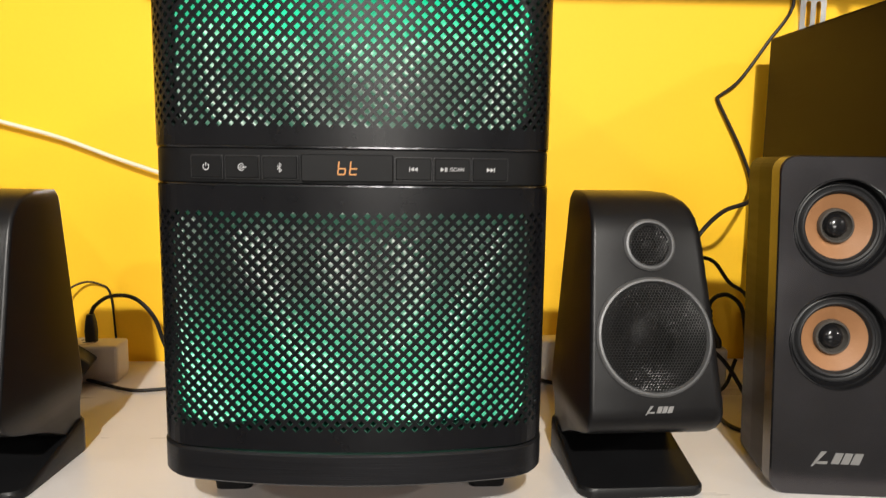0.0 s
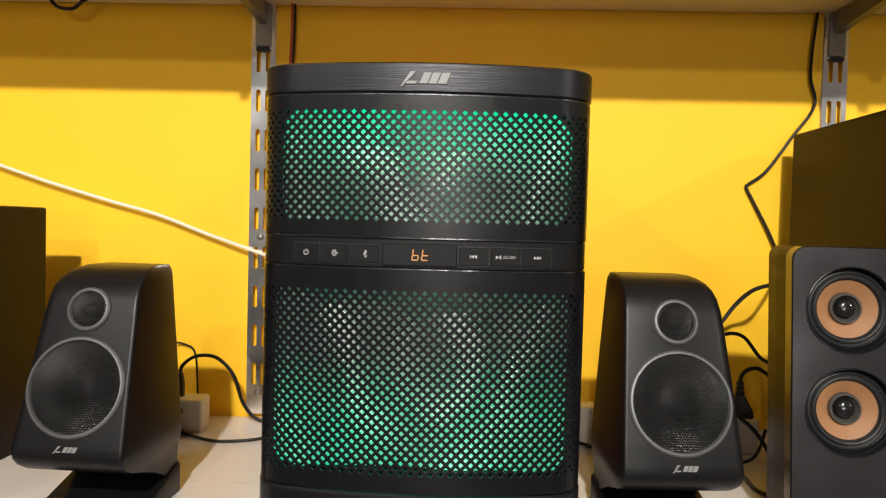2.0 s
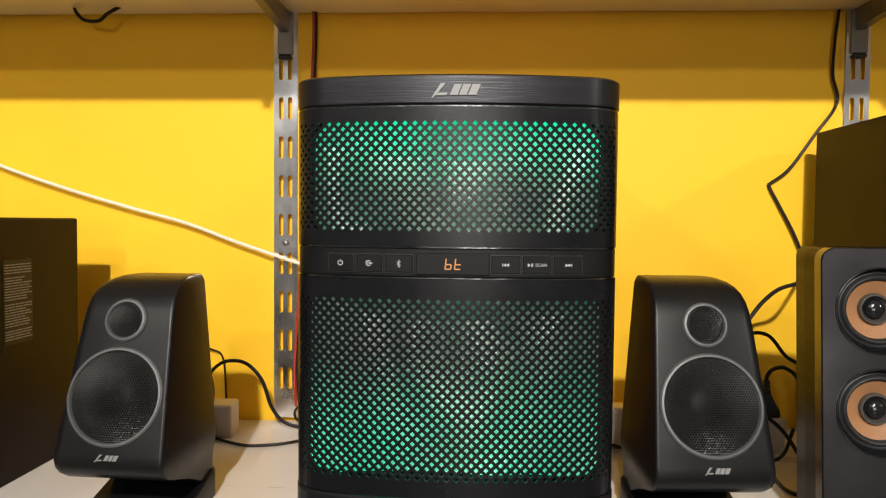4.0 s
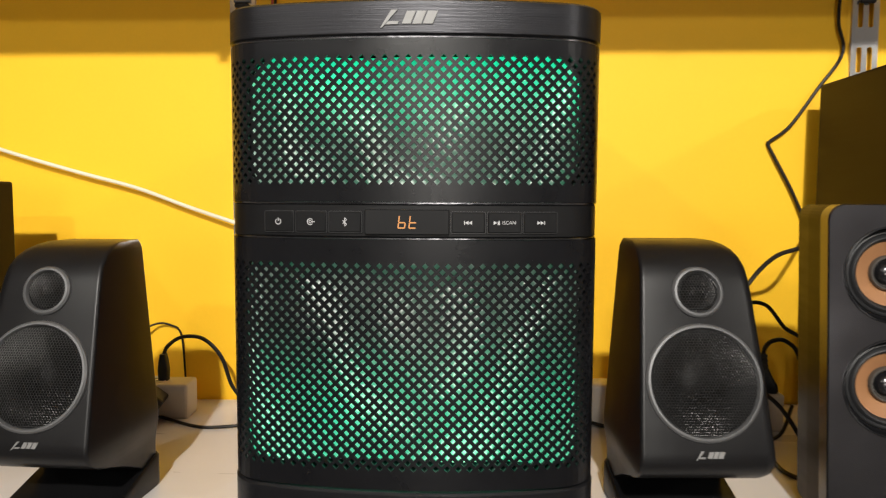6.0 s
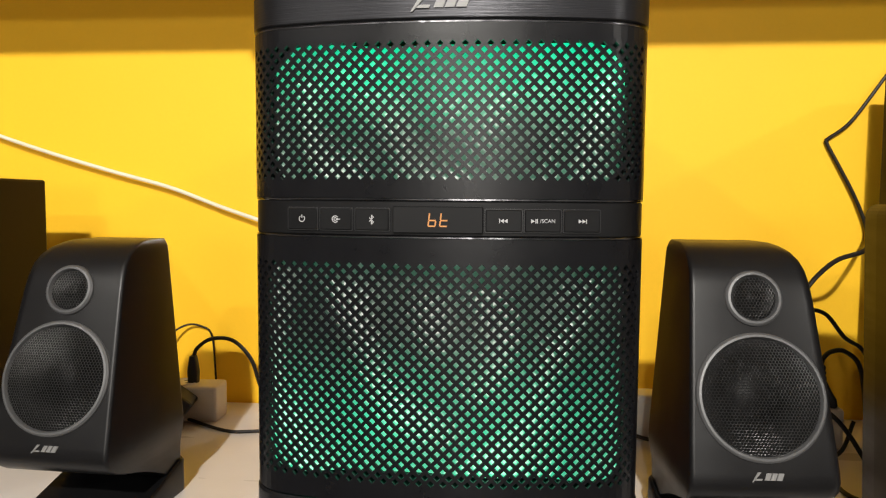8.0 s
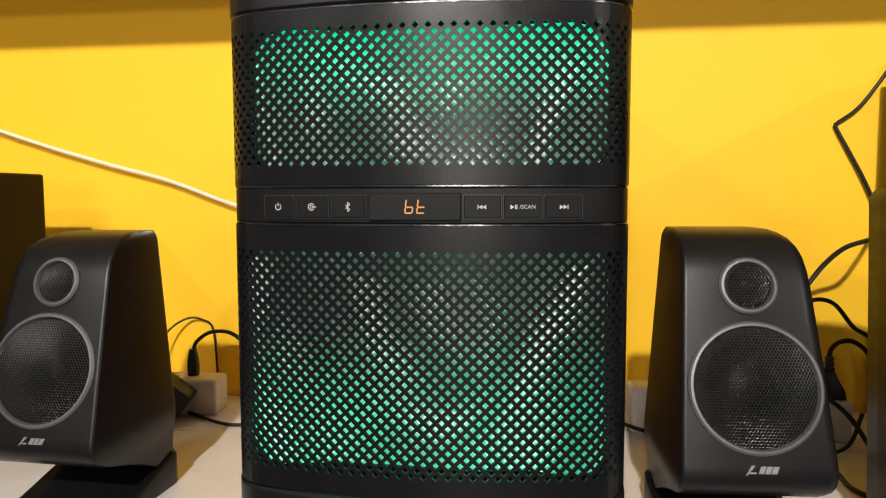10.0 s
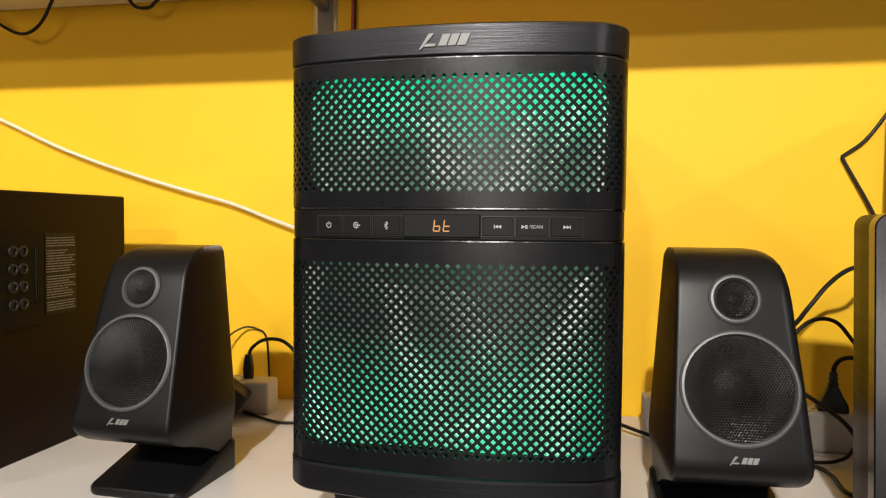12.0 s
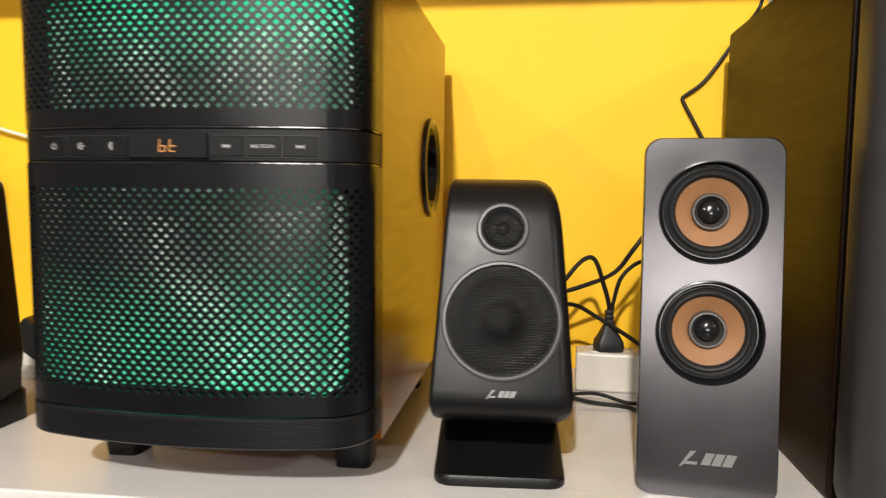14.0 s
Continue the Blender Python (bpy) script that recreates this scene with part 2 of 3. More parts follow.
def standard(x):
    """A slotted upright channel with its row of slot pairs, and a bracket hooked in."""
    root = thing("shelf_upright", pose(x, 0.40, 0), "chromed slotted steel upright on the yellow wall", "upright", "uprights")
    bm = bmesh.new()
    f, b, h = -0.011, -0.0095, 0.0147
    z, top = 0.004, 1.2
    rim = [bm.verts.new(p) for p in ((-h, f, z), (h, f, z), (h, f, top), (-h, f, top))]
    edges = [bm.edges.new((rim[i], rim[(i + 1) % 4])) for i in range(4)]
    k = 0
    while 0.041 + 0.0496 * k < top - 0.04:
        for sx in (-0.0058, 0.0058):
            out = [(sx + p, 0.0555 + 0.0496 * k + q) for p, q in rounded(0.0028, 0.0140, 0.0026, 4)]
            ring = [bm.verts.new((p, f, q)) for p, q in out]
            deep = [bm.verts.new((sx + (p - sx) * 0.9, b, q)) for p, q in out]
            n = len(ring)
            edges += [bm.edges.new((ring[i], ring[(i + 1) % n])) for i in range(n)]
            for i in range(n):
                bm.faces.new((ring[i], ring[(i + 1) % n], deep[(i + 1) % n], deep[i]))
        k += 1
    bmesh.ops.triangle_fill(bm, use_beauty=True, edges=edges, normal=(0, -1, 0))
    part("face", bm, CHROME, root)
    for s in (-1, 1):
        part("flange", box(s * h - 0.0008, s * h + 0.0008, b, -0.0005, 0.004, top), CHROME, root)
    for z in (0.032, 0.231):
        part("screw", lathe([(0.0, 0.0138), (0.003, 0.0134), (0.0044, 0.0118), (0.0046, 0.011)], 20, Matrix.Translation((0, 0, z))), STEEL, root)
    return root


def bracket(x):
    root = thing("shelf_bracket", pose(x, 0.40, 0), "grey steel shelf bracket hooked into a slotted upright", "bracket", "brackets")
    part("hook_plate", box(-0.0098, 0.0098, -0.0146, -0.0118, 0.4700, 0.5235, 0.0010), STEEL, root)
    part("tongue", box(-0.0085, 0.0085, -0.0165, -0.0118, 0.4640, 0.4692, 0.0018), RUBBER, root, "dark bracket tongue")
    prof = [(-0.0148, 0.500), (-0.0148, 0.5235), (-0.235, 0.5235), (-0.235, 0.513)]
    for s in (-1, 1):
        bm = bmesh.new()
        rows = [[Vector((s * 0.0045 + e, y, z)) for y, z in prof] for e in (-0.0008, 0.0008)]
        a, b = ([bm.verts.new(p) for p in r] for r in rows)
        bm.faces.new(a), bm.faces.new(b[::-1])
        for i in range(len(a)):
            j = (i + 1) % len(a)
            bm.faces.new((a[i], a[j], b[j], b[i]))
        part("cheek", bm, STEEL, root)
    line = [(-0.0148, 0.4990), (-0.06, 0.5028), (-0.11, 0.5068), (-0.235, 0.5120)]
    bm = bmesh.new()
    rows = [[bm.verts.new((sx, y, z)) for sx in (-0.0053, 0.0053)] for y, z in line]
    low = [[bm.verts.new((sx, y, z - 0.0014)) for sx in (-0.0053, 0.0053)] for y, z in line]
    for i in range(3):
        bm.faces.new((rows[i][0], rows[i][1], rows[i + 1][1], rows[i + 1][0]))
        bm.faces.new((low[i][0], low[i][1], low[i + 1][1], low[i + 1][0]))
        for s in (0, 1):
            bm.faces.new((rows[i][s], rows[i + 1][s], low[i + 1][s], low[i][s]))
    part("web", bm, STEEL, root)
    return root


for sx in (-0.2315, 0.4765):
    standard(sx)
    bracket(sx)


# ---- the big speaker ----
RAD = 0.42          # the shallow bow of the front
FRONT = -0.0115
TURN = math.asin(0.095 / RAD)
CORNER = (0.1190 - 0.095) / (1 - math.sin(TURN))
BOW = RAD * TURN
EDGE = BOW + CORNER * (math.pi / 2 - TURN)


def arc_angle(u):
    a = abs(u)
    return math.copysign(a / RAD if a < BOW else min(TURN + (a - BOW) / CORNER, math.pi / 2), u)


def arc(u, off=0.0):
    """The front in plan, a shallow bow with rounded corners: the point u metres along it, off metres inwards."""
    a = abs(arc_angle(u))
    if abs(u) < BOW:
        x, y = (RAD - off) * math.sin(a), FRONT + RAD - (RAD - off) * math.cos(a)
    else:
        x = RAD * math.sin(TURN) + CORNER * (math.sin(a) - math.sin(TURN)) - off * math.sin(a)
        y = FRONT + RAD * (1 - math.cos(TURN)) + CORNER * (math.cos(TURN) - math.cos(a)) + off * math.cos(a)
    return math.copysign(x, u), y


def front_profile(off=0.0, back=0.0475, n=60):
    pts = [arc(-EDGE + 2 * EDGE * i / n, off) for i in range(n + 1)]
    return [(pts[0][0], back)] + pts + [(pts[-1][0], back)]


def band(z0, z1, off=0.0, back=0.0475, lip=0.0008):
    """A solid slice of the bowed front between two heights, its rims eased."""
    p, q = front_profile(off, back), front_profile(off + lip, back)
    return loft([[(x, y, z) for x, y in ring] for ring, z in ((q, z0), (p, z0 + lip), (p, z1 - lip), (q, z1))])


HALF = 0.0035


def grille(z0, z1, rows, zc):
    """A bowed sheet with diamond holes in so many staggered rows: real openings with depth."""
    bm = bmesh.new()
    cols, hole = 35, 0.575
    verts = {}

    def v(u, z, off):
        key = (round(u, 6), round(z, 6), round(off, 6))
        if key not in verts:
            x, y = arc(u, off)
            verts[key] = bm.verts.new((x, y, z))
        return verts[key]

    def face(pts, off=0.0):
        vs = list(dict.fromkeys(v(u, z, off) for u, z in pts))
        if len(vs) > 2:
            try:
                bm.faces.new(vs)
            except ValueError:
                pass
    half = (rows + 1) * HALF / 2
    zb, zt, ub = zc - half, zc + half, cols * HALF
    for i in range(-cols, cols + 1):
        for j in range(rows + 2):
            if (i + j) % 2:
                continue
            u, z = i * HALF, zb + j * HALF
            big = [(min(max(u + a * HALF, -ub), ub), min(max(z + b * HALF, zb), zt)) for a, b in ((1, 0), (0, 1), (-1, 0), (0, -1))]
            if abs(i) == cols or j in (0, rows + 1):
                face(big)
                continue
            r = hole * HALF
            small = [(u + a * r, z + b * r) for a, b in ((1, 0), (0, 1), (-1, 0), (0, -1))]
            for k in range(4):
                n = (k + 1) % 4
                face((big[k], big[n], small[n], small[k]))
                bm.faces.new((v(*small[k], 0), v(*small[n], 0), v(*small[n], 0.0018), v(*small[k], 0.0018)))
    steps = 60
    for k in range(steps):
        a, b = -EDGE + 2 * EDGE * k / steps, -EDGE + 2 * EDGE * (k + 1) / steps
        face(((a, zt), (b, zt), (b, z1), (a, z1)))
        face(((a, z0), (b, z0), (b, zb), (a, zb)))
    for s in (-1, 1):
        for k in range(6):
            a, b = ub + (EDGE - ub) * k / 6, ub + (EDGE - ub) * (k + 1) / 6
            face(((s * a, zb), (s * b, zb), (s * b, zt), (s * a, zt)))
        x, y = arc(s * EDGE)
        bm.faces.new([bm.verts.new(p) for p in ((x, y, z0), (x, 0.0475, z0), (x, 0.0475, z1), (x, y, z1))])
    bmesh.ops.remove_doubles(bm, verts=bm.verts[:], dist=1e-6)
    return bm


def diffuser(hw, z0, z1, deep, dish, swell):
    """A rounded light panel deep behind the grille, softly swollen, dished round the driver."""
    bm = bmesh.new()
    nu, nz = 56, 36
    zc, hh = (z0 + z1) / 2, (z1 - z0) / 2
    rows = []
    for j in range(nz + 1):
        t = -1 + 2 * j / nz
        edge = max(0.0, abs(t) - 1 + 0.02 / hh) * hh / 0.02
        w = hw - 0.02 * (1 - math.sqrt(max(0.0, 1 - edge * edge)))
        row = []
        for i in range(nu + 1):
            x = w * (-1 + 2 * i / nu)
            z = zc + t * hh
            y = deep + dish * max(0.0, 1 - (x * x + (z - zc) ** 2) / 0.062 ** 2) - 0.5 * x * x
            y += swell * (math.sin(58 * x + 0.6) * math.cos(47 * (z - zc) + 0.4) + 0.5 * math.sin(95 * x - 60 * z))
            row.append(bm.verts.new((x, y, z)))
        rows.append(row)
    for a, b in zip(rows, rows[1:]):
        for i in range(nu):
            bm.faces.new((a[i], a[i + 1], b[i + 1], b[i]))
    return bm


def face_frame(u, z, off=0.0):
    """The pose of a flat piece on the bowed front."""
    x, y = arc(u, off)
    return Matrix.Translation((x, y, z)) @ Matrix.Rotation(arc_angle(u), 4, "Z")


def ring2d(bm, m, r0, r1, a0, a1, n=14):
    pts = [(math.radians(a0 + (a1 - a0) * k / n)) for k in range(n + 1)]
    for p, q in zip(pts, pts[1:]):
        bm.faces.new([bm.verts.new(m @ Vector((r * math.cos(a), 0, r * math.sin(a)))) for r, a in ((r0, p), (r1, p), (r1, q), (r0, q))])


def poly2d(bm, m, *shapes):
    for pts in shapes:
        bm.faces.new([bm.verts.new(m @ Vector((a, 0, b))) for a, b in pts])


def stroke(a, b, w):
    (x0, y0), (x1, y1) = a, b
    d = math.hypot(x1 - x0, y1 - y0)
    nx, ny = -(y1 - y0) / d * w / 2, (x1 - x0) / d * w / 2
    return ((x0 + nx, y0 + ny), (x1 + nx, y1 + ny), (x1 - nx, y1 - ny), (x0 - nx, y0 - ny))


def icon(kind, m):
    bm = bmesh.new()
    s = 0.001
    if kind == "power":
        ring2d(bm, m, 1.5 * s, 2.0 * s, 125, 415)
        poly2d(bm, m, stroke((0, 0.3 * s), (0, 2.3 * s), 0.5 * s))
    elif kind == "source":
        ring2d(bm, m, 1.6 * s, 2.1 * s, 40, 320)
        ring2d(bm, m, 0.6 * s, 1.0 * s, 0, 360)
        poly2d(bm, m, stroke((0.8 * s, 0), (3.0 * s, 0), 0.5 * s), ((0.6 * s, 0), (1.6 * s, 0.8 * s), (1.6 * s, -0.8 * s)))
    elif kind == "wireless":
        for a, b in (((0, -2.6), (0, 2.6)), ((0, 2.6), (1.2, 1.4)), ((1.2, 1.4), (-1.3, -1.1)), ((0, -2.6), (1.2, -1.4)), ((1.2, -1.4), (-1.3, 1.1))):
            poly2d(bm, m, stroke((a[0] * s, a[1] * s), (b[0] * s, b[1] * s), 0.45 * s))
    else:
        d = -1 if kind == "previous" else 1
        base = -4.6 if kind == "play" else 0
        t = ((base - 2.2 * d, 1.2), (base - 2.2 * d, -1.2), (base - 0.1 * d, 0))
        poly2d(bm, m, [(a * s, b * s) for a, b in t])
        if kind == "play":
            for x in (base + 0.5, base + 1.3):
                poly2d(bm, m, stroke((x * s, -1.2 * s), (x * s, 1.2 * s), 0.5 * s))
        else:
            poly2d(bm, m, [((a + 2.1 * d) * s, b * s) for a, b in t], stroke((2.3 * d * s, -1.2 * s), (2.3 * d * s, 1.2 * s), 0.5 * s))
    return bm


def words(name, text, size, m, mat, parent):
    data = bpy.data.curves.new(name, "FONT")
    data.body, data.size = text, size
    data.align_x, data.align_y = "LEFT", "CENTER"
    tmp = bpy.data.objects.new(name, data)
    me = bpy.data.meshes.new_from_object(tmp)
    me.transform(m @ Matrix.Rotation(radians(90), 4, "X"))
    bpy.data.objects.remove(tmp)
    bpy.data.curves.remove(data)
    me.materials.append(mat)
    ob = new(name, me)
    ob.parent = parent
    return ob


def cabinet_with_port(x0, x1, y0, y1, z0, z1, py, pz, pr):
    """A box whose side at x1 has a round opening."""
    bm = bmesh.new()
    c = [bm.verts.new(p) for p in ((x0, y0, z0), (x0, y1, z0), (x0, y1, z1), (x0, y0, z1), (x1, y0, z0), (x1, y1, z0), (x1, y1, z1), (x1, y0, z1))]
    for q in ((0, 1, 2, 3), (0, 4, 5, 1), (3, 2, 6, 7), (0, 3, 7, 4), (1, 5, 6, 2)):
        bm.faces.new([c[i] for i in q])
    n = 48
    ring = [bm.verts.new((x1, py + pr * math.cos(2 * math.pi * i / n), pz + pr * math.sin(2 * math.pi * i / n))) for i in range(n)]
    edges = [bm.edges.new((ring[i], ring[(i + 1) % n])) for i in range(n)]
    rim = [bm.edges.get((c[a], c[b])) for a, b in ((4, 5), (5, 6), (6, 7), (7, 4))]
    bmesh.ops.triangle_fill(bm, use_beauty=True, edges=edges + rim, normal=(1, 0, 0))
    return bm


def big_speaker():
    root = thing("subwoofer", pose(0.0, 0, 0), "black subwoofer with perforated bowed front glowing green, on the white shelf", "speaker")
    part("cabinet", cabinet_with_port(-0.1190, 0.1190, 0.048, 0.352, 0.034, 0.3615, 0.254, 0.227, 0.040), WALL_TINT_VINYL, root, "black wood-grain vinyl cabinet, the yellow wall's reflection coloured in as brown")
    part("baffle", box(-0.1186, 0.1186, 0.0450, 0.0472, 0.060, 0.340), BLACK, root, "matt black board behind the grilles")
    turn = Matrix.Translation((0.1190, 0.254, 0.227)) @ Matrix.Rotation(radians(90), 4, "Z")
    part("bass_port", lathe([(0.047, 0.0005), (0.0465, 0.003), (0.043, 0.004), (0.038, 0.001), (0.033, -0.012), (0.031, -0.04), (0.031, -0.11), (0.0, -0.11)], 56, turn), GLOSS, root, "flared gloss black bass port", True)
    part("base_band", band(0.0425, 0.0625, -0.0006, 0.0475, 0.0014), BRUSHED, root, "brushed black bottom band", True)
    part("grille", grille(0.0640, 0.2200, 37, 0.1410), GRILLE, root, "black metal grille with diamond holes")
    part("grille", grille(0.2430, 0.3400, 22, 0.2920), GRILLE, root, "black metal grille with diamond holes")
    part("light_panel", diffuser(0.1060, 0.0735, 0.2120, 0.016, 0.010, 0.0022), LED_LOWER, root, "diffuser panel lit green from below", True)
    part("light_panel", diffuser(0.1060, 0.2480, 0.3365, 0.030, 0.0, 0.0022), LED_UPPER, root, "diffuser panel lit green from above", True)
    for z in (0.2207, 0.2423, 0.3407):
        part("trim_line", band(z - 0.0006, z + 0.0006, 0.0002, 0.040, 0.0002), TRIM, root, "thin chrome line", True)
    part("cap", band(0.3417, 0.3625, -0.0005, 0.060, 0.0012), BRUSHED, root, "brushed black top band", True)
    part("badge", badge(bmesh.new(), face_frame(-0.0005, 0.3515, -0.0014), 0.0080), SILVER, root, "slanted silver badge")
    strip = part("control_strip", band(0.2214, 0.2416, 0.0006), BLACK, root, "black control strip", True)
    keys = (("power", -0.0812, 0.0094), ("source", -0.0602, 0.0098), ("wireless", -0.0384, 0.0100), ("previous", 0.0364, 0.0102), ("play", 0.0584, 0.0102), ("next", 0.0806, 0.0104))
    for kind, u, hw in keys:
        key = part("button", slab(rounded(hw, 0.0063, 0.0008, 3), 0.002, face_frame(u, 0.2307, -0.0011), 0.0006), KEY, strip)
        part("button_rim", slab(rounded(hw + 0.0004, 0.0067, 0.001, 3), 0.002, face_frame(u, 0.2307, -0.0004)), RIM, strip)
        f = face_frame(u, 0.2307, -0.0014)
        part("icon", icon(kind, f), PRINT, strip)
        if kind == "play":
            words("lettering", "/SCAN", 0.0030, f @ Matrix.Translation((-0.0018, 0, 0)), PRINT, strip)
    part("display", slab(rounded(0.0256, 0.0076, 0.0008, 3), 0.002, face_frame(-0.0006, 0.2309, -0.0011), 0.0005), KEY, strip, "black glass display window")
    f = face_frame(-0.0002, 0.2306, -0.0015) @ Matrix(((1, 0, 0.12, 0), (0, 1, 0, 0), (0, 0, 1, 0), (0, 0, 0, 1)))
    s, w = 0.0020, 0.0008
    for x, segs in ((-0.0033, "ulbrm"), (0.0033, "ulbm")):
        for seg in segs:
            a, b = {"u": ((-s, 0.4 * w), (-s, 2 * s)), "l": ((-s, -0.4 * w), (-s, -1.5 * s)), "b": ((-s, -1.6 * s), (s, -1.6 * s)), "r": ((s, -0.4 * w), (s, -1.5 * s)), "m": ((-s, 0), (s, 0))}[seg]
            bm = bmesh.new()
            poly2d(bm, f @ Matrix.Translation((x, 0, 0)), stroke(a, b, w))
            part("segment", bm, DIGIT, strip, "lit orange display segment")
    for x in (-0.0925, 0.0905):
        for y in (0.087, 0.30):
            part("foot", loft([[(x + a * k, y + b * k, z) for a, b in rounded(0.015, 0.015, 0.006, 4)] for z, k in ((-0.002, 0.85), (0.02, 1.0), (0.034, 1.1))]), BLACK, root, "moulded black foot", True)
    return root


big_speaker()


# ---- the two small tilted speakers ----
def punched_dome(r, m):
    """A shallow dome of metal with a honeycomb of real holes."""
    bm = bmesh.new()
    p = 0.0021
    dent = random.Random(7)

    def at(x, z, sunk=0.0):
        q = (x * x + z * z) / (r * r)
        return bm.verts.new(m @ Vector((x, sunk - (0.0010 + 0.11 * r * (1 - q)), z)))
    n = int(r / p) + 2
    for j in range(-n, n + 1):
        for i in range(-n, n + 1):
            x, z = (i + 0.5 * (j % 2)) * p, j * p * 0.866
            if math.hypot(x, z) > r - 0.3 * p:
                continue
            deep = dent.uniform(0.00009, 0.00014)
            outer = [at(x + p * 0.5774 * math.cos(radians(60 * k + 30)), z + p * 0.5774 * math.sin(radians(60 * k + 30))) for k in range(6)]
            inner = [at(x + p * 0.455 * math.cos(radians(60 * k + 30)), z + p * 0.455 * math.sin(radians(60 * k + 30)), deep) for k in range(6)]
            for k in range(6):
                bm.faces.new((outer[k], outer[(k + 1) % 6], inner[(k + 1) % 6], inner[k]))
    return bm


def soft_outline(left, right, back, front, radii, n=5):
    """A rectangle in plan, anticlockwise from the right rear, each corner with its own radius."""
    out = []
    for (cx, cy), r, a0 in zip(((right, back), (left, back), (left, front), (right, front)), radii, (0, 90, 180, 270)):
        sx, sy = (-1 if cx == right else 1), (-1 if cy == back else 1)
        for k in range(n + 1):
            a = radians(a0 + 90 * k / n)
            out.append((cx + sx * r + r * math.cos(a), cy + sy * r + r * math.sin(a)))
    return out


def small_speaker(m, label, side):
    """side: +1 when the softly rounded shoulder is on the right, the creased flank on the left."""
    root = thing("satellite_speaker", m, label, "speaker", "satellite speakers")
    lean = math.atan(0.30)

    def face_y(z):
        return 0.30 * (z - 0.114) - 0.018

    loops = []
    levels = ((0.003, 0.0460, 0.120), (0.012, 0.0462, 0.112), (0.024, 0.0464, 0.092), (0.034, 0.0466, 0.068), (0.041, 0.0470, 0.046), (0.0455, 0.0476, 0.030), (0.050, 0.0486, 0.0175), (0.055, 0.0496, 0.0085), (0.060, 0.0502, 0.0032), (0.066, 0.0506, 0.0004), (0.072, 0.0505, 0.0), (0.09, 0.0495, 0), (0.12, 0.0478, 0), (0.15, 0.0455, 0), (0.175, 0.0437, 0), (0.186, 0.0424, 0.0003), (0.195, 0.0406, 0.0015), (0.2015, 0.0385, 0.005), (0.2065, 0.0358, 0.011), (0.2098, 0.0325, 0.019), (0.2117, 0.0285, 0.027), (0.2122, 0.024, 0.032))
    for z, w, back_in in levels:
        flank = -0.001 + 0.955 * (0.0508 - 0.0095 * max(0.0, z - 0.06) / 0.152 if z > 0.06 else w)
        flank -= 0.0028 * max(0.0, (z - 0.204) / 0.0082) ** 2
        w *= 0.955
        yf = face_y(z) + back_in
        yb = max(0.076 - 0.03 * (z - 0.046), yf + 0.004)
        most = min((yb - yf) / 2.2, w / 2)
        plan = soft_outline(-flank, w, yb, yf, [min(r, most) for r in (0.006, 0.004, 0.0030, 0.0095)])
        loops.append([(side * x, y, z) for x, y in plan])
    part("body", loft(loops), SATIN, root, "dark satin wedge body", True)
    tilt = Matrix.Rotation(-lean, 4, "X")

    def on_face(z, out=0.0):
        return Matrix.Translation((0, face_y(z), z)) @ tilt @ Matrix.Translation((0, -out, 0))
    for z, r in ((0.1170, 0.0374), (0.1775, 0.0150)):
        name = "woofer" if r > 0.02 else "tweeter"
        part(name + "_ring", lathe([(r + 0.0036, -0.001), (r + 0.0032, 0.0014), (r + 0.0019, 0.0026), (r + 0.0004, 0.0028), (r - 0.0006, 0.0008), (r - 0.0008, -0.001)], 64, on_face(z)), RING, root, "grey metal ring", True)
        part(name + "_grille", punched_dome(r, on_face(z)), MESH, root, "domed black punched-metal grille")
        part(name + "_cone", lathe([(r + 0.001, 0.0003), (r * 0.93, 0.0002), (r * 0.84, 0.0008), (r * 0.76, 0.0003), (r * 0.5, 0.0002), (r * 0.34, 0.0002), (r * 0.3, 0.0004 + 0.015 * r), (r * 0.15, 0.0004 + 0.03 * r), (0, 0.0004 + 0.036 * r)], 48, on_face(z)), CONE, root, "dark grey cone behind the grille", True)
    part("badge", badge(bmesh.new(), on_face(0.0705, 0.0007), 0.0047), SILVER, root, "slanted silver badge")
    foot = [(a, 0.034 + b) for a, b in rounded(0.0458, 0.0495, 0.012, 6)]
    part("base_plate", loft([[(a * k, 0.031 + (b - 0.031) * k, z) for a, b in foot] for z, k in ((0.0, 0.985), (0.0015, 1.0))] + [[(a * k, 0.031 + (b - 0.031) * k, z + 0.020 * min(1.0, max(0.0, (b - 0.012) / 0.050)) ** 1.4) for a, b in foot] for z, k in ((0.0055, 1.0), (0.0075, 0.975))]), BLACK, root, "flat black base plate", True)
    return root


small_speaker(pose(0.1990, 0.0690, shelf_z(0.199), 0, 0, 3.2), "black tilted satellite speaker beside the subwoofer, round punched grilles", 1)
small_speaker(pose(-0.2785, 0.0725, shelf_z(-0.276), 0, 0, -2), "black tilted satellite speaker beside a dark cabinet, round punched grilles", -1)


